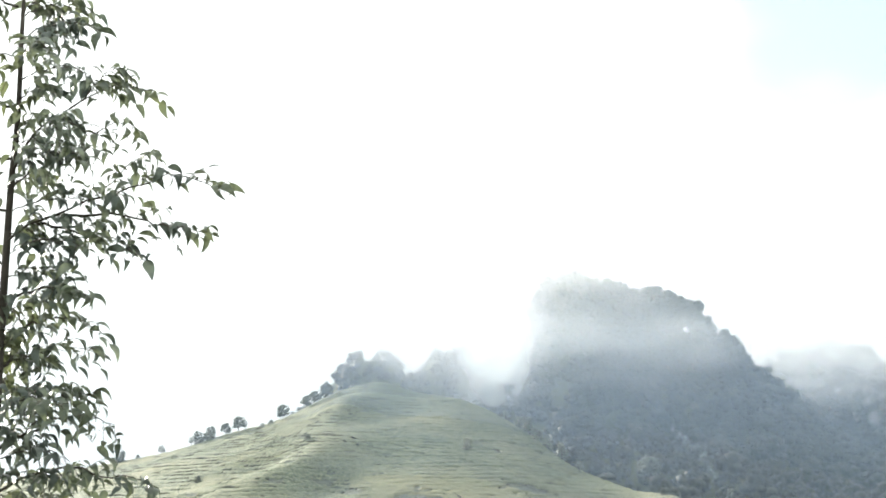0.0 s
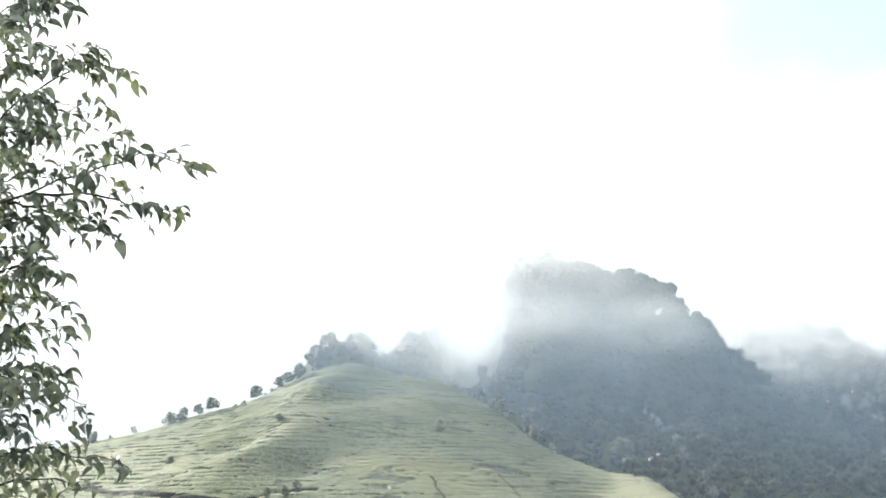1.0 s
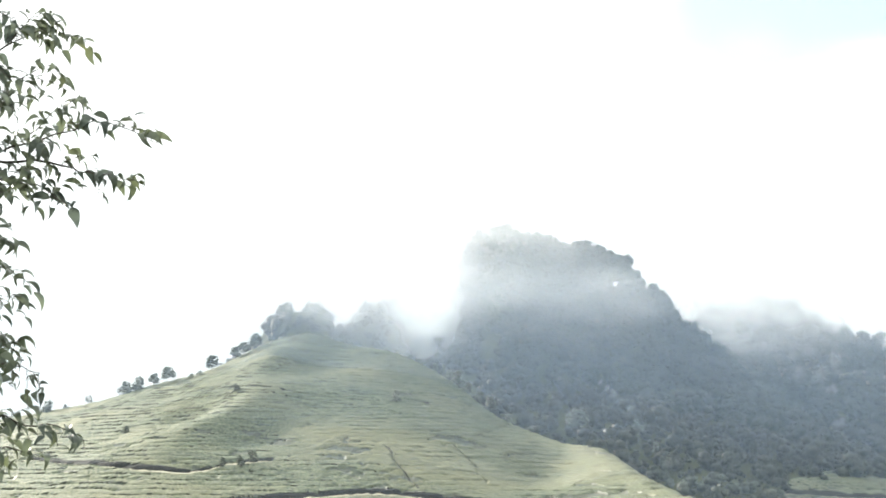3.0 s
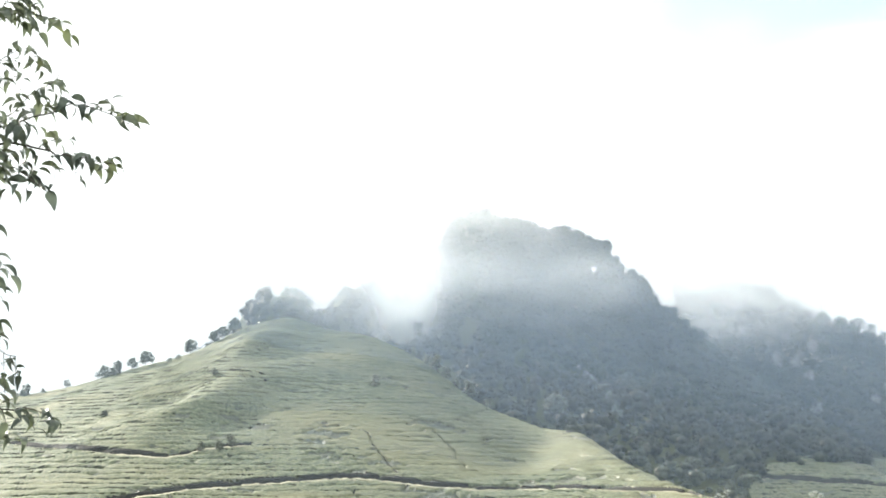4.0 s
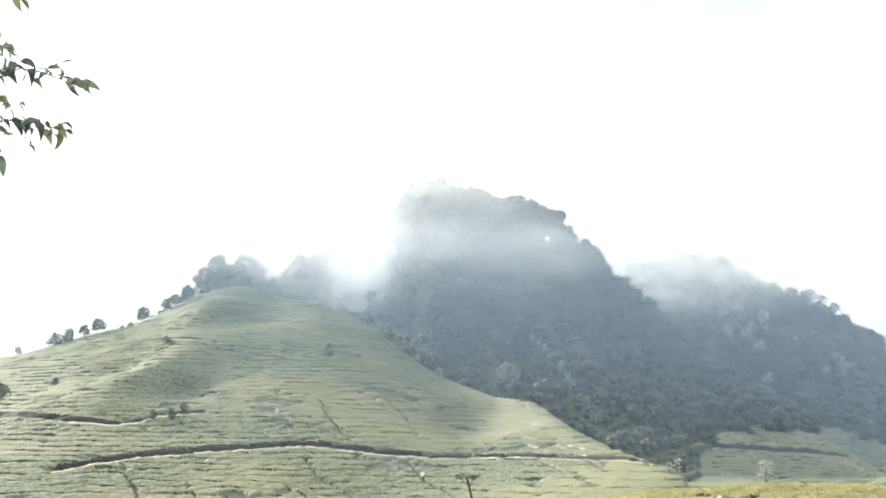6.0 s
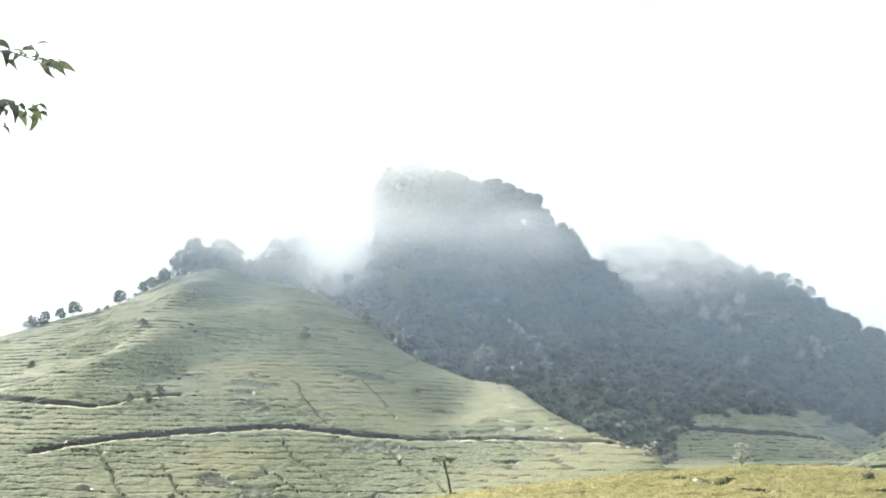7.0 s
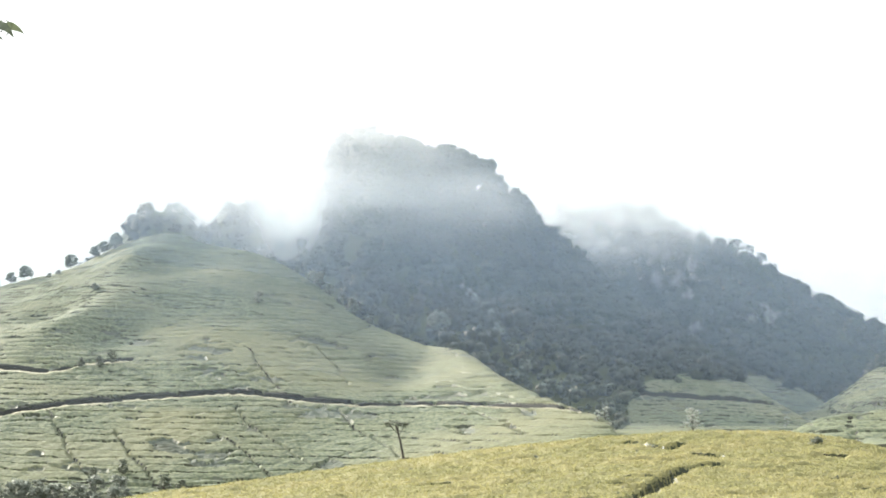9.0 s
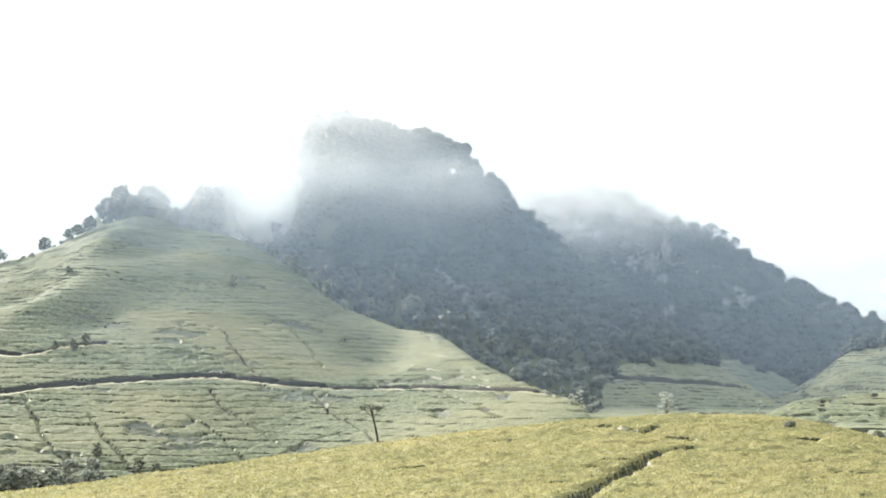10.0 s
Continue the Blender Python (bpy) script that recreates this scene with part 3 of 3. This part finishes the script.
# ---- haze filling the valley and cloud on the tops, as layers of thin air ----
# x, y, z, three half widths, thickness
CLOUDS = [
    (-69, 651, 79, 11, 38, 18.9, 0.85),
    (-70, 746, 112, 13, 38, 16.8, 0.50),
    (-43, 723, 104, 42, 38, 23.5, 0.32),
    (-52, 827, 139, 25, 38, 8.5, 0.40),
    (-23, 799, 129, 19, 38, 7.1, 0.22),
    (-3, 705, 98, 18, 38, 5.3, 0.38),
    (-12, 653, 80, 25, 38, 4.5, 0.38),
    (-44, 666, 85, 18, 38, 9.1, 0.35),
    (15, 661, 83, 11, 38, 6.8, 0.20),
    (-22, 606, 64, 29, 38, 4.1, 0.20),
    (-37, 757, 115, 28, 38, 4.1, 0.25),
    (-71, 681, 90, 12, 34, 12.8, 0.82),
    (-90, 691, 97, 22, 34, 8.5, 0.62),
    (-106, 675, 86, 7, 34, 9.2, 0.45),
    (-127, 681, 90, 22, 34, 8.4, 0.55),
    (-87, 661, 77, 32, 34, 13.6, 0.35),
    (70, 1016, 123, 42, 45, 14.6, 0.85),
    (100, 972, 111, 42, 45, 16.6, 0.60),
    (56, 902, 91, 25, 45, 18.5, 0.40),
    (113, 902, 91, 25, 45, 9.3, 0.30),
]
LAYERS = [345, 385, 425, 465, 505, 545, 580, 605, 630, 650, 670, 690, 710, 730, 750, 770, 790, 810, 830, 850, 875, 910, 960, 1000, 1040, 1080]


def air_layer(y, deep):
    """One upright layer of air, deep metres thick."""
    x, z = np.meshgrid(np.arange(-0.44 * y, 0.36 * y, 3.2), np.arange(-22, 205, 3.2))
    wx = x + 7 * fbm(x / 30 + 0.03 * y, z / 30, 3, 3)
    wz = z + 7 * fbm(x / 30, z / 30 + 0.03 * y, 8, 3)
    mist = np.zeros(x.shape)
    for cx, cy, cz, rx, ry, rz, thick in CLOUDS:
        mist += -0.6 * math.log(1 - thick) / ry * np.exp(-((wx - cx) / rx) ** 2 - ((y - cy) / ry) ** 2 - ((wz - cz) / rz) ** 2)
    mist = mist * np.clip(0.95 + 1.3 * fbm(x / 26 - z / 30 + 0.018 * y, z / 20 + x / 50, 17, 5), 0.25, 1.8)
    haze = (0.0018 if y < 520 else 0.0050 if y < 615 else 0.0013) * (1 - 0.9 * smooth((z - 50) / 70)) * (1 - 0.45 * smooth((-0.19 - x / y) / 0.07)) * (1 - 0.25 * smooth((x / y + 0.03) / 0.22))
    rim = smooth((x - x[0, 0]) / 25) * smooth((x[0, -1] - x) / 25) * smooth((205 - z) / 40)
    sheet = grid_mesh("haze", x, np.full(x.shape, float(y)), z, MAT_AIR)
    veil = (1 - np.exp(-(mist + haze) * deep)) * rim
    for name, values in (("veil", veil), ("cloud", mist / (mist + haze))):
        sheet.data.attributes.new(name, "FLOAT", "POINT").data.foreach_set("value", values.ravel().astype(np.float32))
    return tagged(sheet, "thin bluish haze and white mist before the slopes", "mist", kind="stuff")


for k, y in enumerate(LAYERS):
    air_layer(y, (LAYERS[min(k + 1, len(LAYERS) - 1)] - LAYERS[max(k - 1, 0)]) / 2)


# ---- the broad-leaved tree beside the viewpoint ----
def tube(pts, radii, sides=7):
    pts = [Vector(p) for p in pts]
    vs, fs = [], []
    for i, p in enumerate(pts):
        d = (pts[min(i + 1, len(pts) - 1)] - pts[max(i - 1, 0)]).normalized()
        u = d.orthogonal().normalized()
        w = d.cross(u)
        for k in range(sides):
            a = 6.28318 * k / sides
            vs.append(p + (u * math.cos(a) + w * math.sin(a)) * radii[i])
    for i in range(len(pts) - 1):
        for k in range(sides):
            fs.append([i * sides + k, i * sides + (k + 1) % sides, (i + 1) * sides + (k + 1) % sides, (i + 1) * sides + k])
    return np.array([v[:] for v in vs]), np.array(fs)


def bend_line(pts, n):
    pts = np.array(pts, float)
    s = np.arange(len(pts))
    t = np.linspace(0, len(pts) - 1, n)
    return np.stack([curve(t, s, pts[:, k]) for k in range(3)], -1)


def leaf_shape(rng, length):
    """A pointed oval leaf, folded along its rib and drooping to its tip; stalk at the origin, along +x."""
    width = length * rng.uniform(0.38, 0.52)
    n, vs, fs = 6, [], []
    fold, droop = rng.uniform(0.15, 0.5), rng.uniform(0.7, 1.6)
    for i in range(n + 1):
        s = i / n
        w = width * 0.5 * math.sin(math.pi * min(1, s**0.75)) ** 0.9 * (1 - 0.25 * s) + 0.0006
        a = droop * s * s
        px, pz = length * s * math.cos(a * 0.6), -length * s * math.sin(a * 0.6)
        for k in (-1, 0, 1):
            vs.append((px, k * w, pz + abs(k) * w * fold))
    for i in range(n):
        for k in range(2):
            fs.append([i * 3 + k, i * 3 + k + 1, i * 3 + k + 4, i * 3 + k + 3])
    return np.array(vs), np.array(fs)


BRANCH_LINES = [
    [(-3.21, 3.09), (-3.06, 3.18), (-2.87, 3.24), (-2.59, 3.33), (-2.34, 3.39), (-2.07, 3.29)],
    [(-2.94, 3.22), (-2.72, 3.21), (-2.50, 3.18), (-2.36, 3.14), (-2.17, 3.11)],
    [(-3.05, 3.18), (-2.86, 3.14), (-2.66, 3.10), (-2.52, 3.00)],
    [(-2.73, 3.31), (-2.60, 3.43), (-2.44, 3.53)],
    [(-3.19, 3.45), (-3.06, 3.64), (-2.86, 3.77), (-2.66, 3.86), (-2.46, 3.81)],
    [(-2.94, 3.71), (-2.80, 3.63), (-2.58, 3.68)],
    [(-2.83, 3.78), (-2.74, 3.90), (-2.64, 3.96)],
    [(-3.08, 3.56), (-2.94, 3.53), (-2.79, 3.54)],
    [(-3.17, 3.99), (-3.08, 4.14), (-2.91, 4.11)],
    [(-3.17, 4.26), (-3.09, 4.30), (-2.97, 4.26)],
    [(-3.21, 2.56), (-3.07, 2.68), (-2.90, 2.71), (-2.69, 2.68)],
    [(-3.22, 2.73), (-3.05, 2.83), (-2.88, 2.88)],
    [(-3.18, 2.51), (-2.95, 2.56), (-2.74, 2.57)],
    [(-3.22, 2.08), (-3.02, 2.17), (-2.80, 2.25), (-2.60, 2.21)],
    [(-3.10, 2.13), (-2.91, 2.30), (-2.69, 2.35)],
    [(-3.23, 1.87), (-2.90, 2.00), (-2.68, 1.97), (-2.45, 1.94)],
    [(-3.24, 1.73), (-3.00, 1.84), (-2.76, 1.86), (-2.62, 1.81)],
    [(-3.20, 2.35), (-3.03, 2.37), (-2.78, 2.37)],
]
TRUNK = [(-3.25, 1.66), (-3.22, 2.18), (-3.21, 2.56), (-3.20, 2.97), (-3.19, 3.37), (-3.17, 3.73), (-3.17, 4.14), (-3.16, 4.58), (-3.12, 5.09)]
TREE_Y = 7.5


def near_tree():
    rng = np.random.default_rng(12)
    base = Vector((-3.28, TREE_Y, float(land(-3.28, TREE_Y)) - 0.05))
    tree = new("broadleaf_tree")
    tagged(tree, "slender broad-leaved tree with drooping dark green leaves", "tree")
    line = bend_line([tuple(base)] + [(x, TREE_Y, z) for x, z in TRUNK], 26)
    v, f = tube(line, np.interp(np.linspace(0, 1, 26), [0, 0.35, 1], [0.042, 0.022, 0.006]), 10)
    part("trunk", v, f, MAT_BARK, tree)
    shapes = [leaf_shape(rng, s) for s in (0.068, 0.082, 0.095, 0.106, 0.076, 0.09)]
    meshes = []
    for sv, sf in shapes:
        ob = raw_mesh("leaf", sv, sf, MAT_LEAF, True)
        meshes.append(ob.data)
        bpy.data.objects.remove(ob)
    leaves = []
    branches = [[(x - 0.03 * (x + 3.2), TREE_Y, z) for x, z in branch] for branch in BRANCH_LINES]
    for k in range(12):
        z = 2.2 + 0.26 * k
        a = rng.uniform(2.2, 4.1)
        reach = rng.uniform(0.5, 0.95) * (1 - 0.05 * k)
        r0 = np.array([-3.2, TREE_Y, z])
        way = np.array([math.cos(a), math.sin(a), 0.45])
        branches.append([tuple(r0 + way * reach * s + np.array([0, 0, -0.25 * s * s])) for s in (0, 0.35, 0.7, 1)])
    for k in range(24):
        z = 1.70 + 0.11 * k
        a = rng.uniform(-1.5, 1.5)
        reach = rng.uniform(0.28, 0.5)
        r0 = np.array([np.interp(z, [p[1] for p in TRUNK], [p[0] for p in TRUNK]), TREE_Y, z])
        way = np.array([math.cos(a), math.sin(a), 0.5])
        branches.append([tuple(r0 + way * reach * s + np.array([0, 0, -0.2 * s * s])) for s in (0, 0.35, 0.7, 1)])
    for branch in branches:
        lean = rng.uniform(-0.45, 0.45)
        pts = bend_line(branch, 14)
        pts[:, 1] += lean * np.linspace(0, 1, 14) ** 1.3 + 0.02 * rng.normal(size=14)
        pts[:, 2] += 0.008 * rng.normal(size=14)
        pts[:, 0] *= pts[:, 1] / TREE_Y
        pts[:, 2] = EYE + (pts[:, 2] - EYE) * pts[:, 1] / TREE_Y
        length = float(np.sum(np.linalg.norm(np.diff(pts, axis=0), axis=1)))
        v, f = tube(pts, np.linspace(0.008 if length > 0.7 else 0.004, 0.0018, 14), 6)
        branch_ob = part("branch", v, f, MAT_BARK, tree)
        count = max(5, int(length / 0.056))
        for j in range(count):
            i = 1.5 + (j + rng.random()) / count * 11.8
            p = np.array([np.interp(i, np.arange(14), pts[:, k]) for k in range(3)])
            d = pts[min(int(i) + 1, 13)] - pts[int(i) - 1]
            d = d / np.linalg.norm(d)
            side = rng.normal(size=3) * np.array([0.55, 0.8, 0.7])
            d = d * 0.8 + side
            d[2] += 0.15
            d = d / np.linalg.norm(d)
            reach = rng.uniform(0.08, 0.30) * (1.1 - 0.055 * i)
            twig = np.array([p + d * reach * s + np.array([0, 0, -0.07 * s * s * reach / 0.2]) for s in np.linspace(0, 1, 5)])
            v, f = tube(twig, np.linspace(0.0022, 0.0012, 5), 4)
            part("twig", v, f, MAT_BARK, branch_ob)
            for q in range(int(2 + reach / 0.075)):
                s = (q + 0.6) / (1 + reach / 0.075)
                at = np.array([np.interp(min(1, s) * 4, np.arange(5), twig[:, k]) for k in range(3)])
                yaw = math.atan2(d[1], d[0]) + (1 if q % 2 else -1) * rng.uniform(0.3, 1.2)
                leaves.append((at, yaw, rng.uniform(-0.35, 0.7), rng.uniform(-0.8, 0.8), rng.integers(6)))
    order = sorted(range(len(leaves)), key=lambda i: abs(leaves[i][0][0] + 2.7))
    rest_v, rest_f, n = [], [], 0
    for rank, i in enumerate(order):
        at, yaw, dip, roll, kind = leaves[i]
        m = Matrix.Translation(at) @ Euler((roll, dip, yaw)).to_matrix().to_4x4()
        if rank < 300:
            ob = new("leaf", meshes[kind])
            ob.matrix_basis = m
            ob.parent = tree
        else:
            mv = np.array(m)
            sv, sf = shapes[kind]
            rest_v.append(sv @ mv[:3, :3].T + mv[:3, 3]), rest_f.append(sf + n)
            n += len(sv)
    crown = part("crown", np.concatenate(rest_v), np.concatenate(rest_f), MAT_LEAF, tree)
    tagged(crown, kind="stuff")
    return tree


near_tree()


# ---- single trees and shrubs on the slopes ----
def far_tree(seed, name, label, high, wide, mat, stem=0.35, clumps=12, lean=0.0, group="", flat=0.6, girth=0.030):
    """A tree at the origin: trunk, boughs and an open crown of leaf clumps; stem: the bare share of its height."""
    rng = np.random.default_rng(seed)
    tree = new(name)
    tagged(tree, label, "tree" if high > 2.6 else "shrub", group)
    top = np.array([lean * high, 0.0, high])
    fork = top * stem
    line = bend_line([(0, 0, -0.3), tuple(fork * 0.5 + rng.normal(size=3) * 0.02 * high), tuple(fork), tuple(top * 0.85)], 9)
    v, f = tube(line, np.linspace(girth, girth * 0.4, 9) * high, 6)
    part("trunk", v, f, MAT_BARK, tree)
    vs, fs, n = [], [], 0
    clumps = int(clumps * 1.8)
    for k in range(clumps):
        a = k * 2.4 + rng.uniform(-0.5, 0.5)
        h = stem + (1 - stem) * (k + 0.5) / clumps
        r = wide * 0.5 * math.sqrt(max(0.12, 1 - ((h - stem) / (1 - stem) - 0.35) ** 2 * 1.8)) * rng.uniform(0.35, 0.85)
        c = np.array([r * math.cos(a), r * math.sin(a), 0.0]) + top * h
        size = wide * rng.uniform(0.07, 0.15)
        bv, bf = blob(rng, c, size * np.array([1.15, 1.15, flat]), 2)
        bv = bv + rng.normal(size=bv.shape) * size * 0.10
        vs.append(bv), fs.append(bf + n)
        n += len(bv)
        for q in range(34):
            p = bv[rng.integers(len(bv))]
            p = p + (p - c) * rng.uniform(0.0, 0.9)
            vs.append(p + rng.normal(size=(3, 3)) * size * 0.30), fs.append(np.array([[n, n + 1, n + 2]]))
            n += 3
        if k % 2 == 0:
            start = top * max(stem * 0.8, h - 0.22)
            bl = bend_line([tuple(start), tuple((start + c) / 2 + np.array([0, 0, -0.03 * high])), tuple(c)], 5)
            tv, tf = tube(bl, np.linspace(0.010, 0.004, 5) * high, 5)
            part("bough", tv, tf, MAT_BARK, tree)
    part("crown", np.concatenate(vs), np.concatenate(fs), mat, tree, shade=False)
    return tree


def stand(tree, places, scale=(0.85, 1.15), seed=0):
    """The tree and its copies, on the ground at the places."""
    rng = np.random.default_rng(seed)
    for k, (x, y) in enumerate(places):
        m = pose(x, y, float(land(x, y)), 0, 0, rng.uniform(0, 360)) @ Matrix.Scale(rng.uniform(*scale), 4)
        if k == 0:
            tree.matrix_basis = m
        else:
            twin = copy_thing(tree, m)
            twin.scale = [rng.uniform(*scale)] * 3


# ridge trees: the pale leaf colour stands in for haze before them
stand(far_tree(21, "ridge_tree", "slim tree with a sparse crown on the tea ridge", 5.6, 4.2, MAT_GROVE_AND_HAZED, 0.42, 11, group="ridge trees"),
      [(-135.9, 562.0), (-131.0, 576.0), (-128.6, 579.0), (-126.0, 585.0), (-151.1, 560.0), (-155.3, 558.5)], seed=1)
stand(far_tree(22, "ridge_bush", "bushy tree on the tea ridge, coloured pale for haze", 5.2, 4.6, MAT_GROVE_AND_HAZED, 0.1, 13, group="ridge bushes"),
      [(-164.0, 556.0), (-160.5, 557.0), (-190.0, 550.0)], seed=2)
stand(far_tree(23, "ridge_tree", "thin leaning tree on the tea ridge", 4.6, 3.0, MAT_GROVE_AND_HAZED, 0.5, 7, 0.2, group="thin ridge trees"),
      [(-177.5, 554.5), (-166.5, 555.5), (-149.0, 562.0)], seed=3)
stand(far_tree(24, "hill_shrub", "small grey-green shrub among the tea rows", 2.5, 2.4, MAT_SHRUB, 0.08, 8, group="shrubs on the tea hill"),
      [(-142.3, 558.0), (-140.0, 561.0), (-184.0, 551.0), (-137.1, 464.5), (-112.6, 498.5), (-56.8, 330.5), (-114.4, 503.0)], seed=4)
stand(far_tree(25, "hill_tree", "small tree with a thin stem among the tea rows", 4.0, 2.6, MAT_SHRUB, 0.35, 9, group="trees on the tea hill"),
      [(-91.3, 424.5), (-98.1, 419.0), (-75.7, 336.0), (-70.2, 339.0), (-59.9, 329.0), (-93.5, 420.0)], seed=5)
stand(far_tree(26, "hill_tree", "pale feathery tree on the upper tea hill", 5.5, 3.6, MAT_PALE, 0.35, 9, group="pale trees on the tea hill"),
      [(-63.7, 500.0), (-49.0, 546.0), (-45.5, 542.0), (-41.5, 537.0), (-37.0, 529.0), (-58.0, 560.0), (-52.0, 550.0), (-31.0, 520.0)], (0.7, 1.2), seed=6)
stand(far_tree(27, "grove_bush", "grey-green bush in a grove at the foot of the tea hill", 4.0, 3.2, MAT_GROVE_AND_HAZED, 0.12, 9, group="grove at the hill foot"),
      [(-93.0 + 1.3 * k + 0.6 * math.sin(5 * k), 322.0 + 4.5 * math.sin(2.1 * k)) for k in range(22)], (0.75, 1.35), seed=7)
stand(far_tree(28, "valley_tree", "pale tree with three round clumps in the valley", 6.4, 4.0, MAT_LIGHT, 0.3, 8),
      [(51.0, 377.0)], (1, 1), seed=8)
stand(far_tree(29, "valley_shrub", "pale thin shrub at the forest edge", 3.4, 2.0, MAT_LIGHT, 0.2, 6, group="pale valley shrubs"),
      [(27.5, 352.0), (29.5, 356.0), (90.0, 470.0)], seed=9)
stand(far_tree(30, "emergent_tree", "tall forest tree with a flat open crown on the mountain ridge", 11.0, 8.0, MAT_FOREST, 0.45, 7, group="emergent forest trees", flat=0.45),
      [(49.5, 850.0), (46.0, 855.0), (172.0, 1050.0), (177.0, 1042.0), (183.0, 1030.0), (194.0, 1002.0), (199.0, 985.0), (206.0, 945.0), (213.0, 905.0)], (0.7, 1.05), seed=10)
stand(far_tree(31, "round_tree", "round pale-crowned tree standing out of the forest", 7.5, 8.0, MAT_PALE, 0.15, 16),
      [(-10.0, 560.0)], (1, 1), seed=11)


def leaning_tree(x, y):
    """A dark leaning tree with a thin flat crown."""
    tree = far_tree(33, "leaning_tree", "dark leaning tree with a thin flat crown on the tea slope", 9.2, 5.0, MAT_SHRUB, 0.88, 4, -0.22, flat=0.2, girth=0.034)
    tree.matrix_basis = pose(x, y, float(land(x, y)))


leaning_tree(-12.6, 338.5)
bush = far_tree(34, "near_shrub", "dark green shrub standing above the near tea bushes", 0.6, 0.75, MAT_SHRUB, 0.05, 9)
bush.matrix_basis = pose(12.7, 60.6, float(near_ground(np.array(12.7), np.array(60.6))) + 0.25)

stand(far_tree(35, "gully_tree", "pale slender tree in the bare gully of the mountain", 6.0, 3.4, MAT_PALE, 0.4, 7, group="pale gully trees"),
      [(-9.2, 644.0), (-6.8, 634.0), (-4.6, 625.5), (-2.0, 613.0), (0.3, 603.5), (2.4, 596.0), (4.4, 589.0), (6.3, 580.0), (8.1, 571.0), (9.9, 562.0), (11.7, 553.5), (13.6, 543.0), (15.5, 534.0), (17.3, 527.0), (19.0, 521.5)], (0.6, 1.1), seed=12)
# scattered trees whose pale leaf colour paints sunlit crowns on the far slope
rng = np.random.default_rng(40)
PALE_SPOTS = [(float(x), float(y)) for x, y in zip(rng.uniform(70, 170, 34), rng.uniform(700, 960, 34)) if y > 700 + 0.9 * (x - 70)]
stand(far_tree(36, "pale_forest_tree", "tree in the far forest, its crown coloured pale for sunlight", 9.5, 6.5, MAT_PALE, 0.45, 8, group="pale forest trees", girth=0.04), PALE_SPOTS, (0.7, 1.1), seed=13)
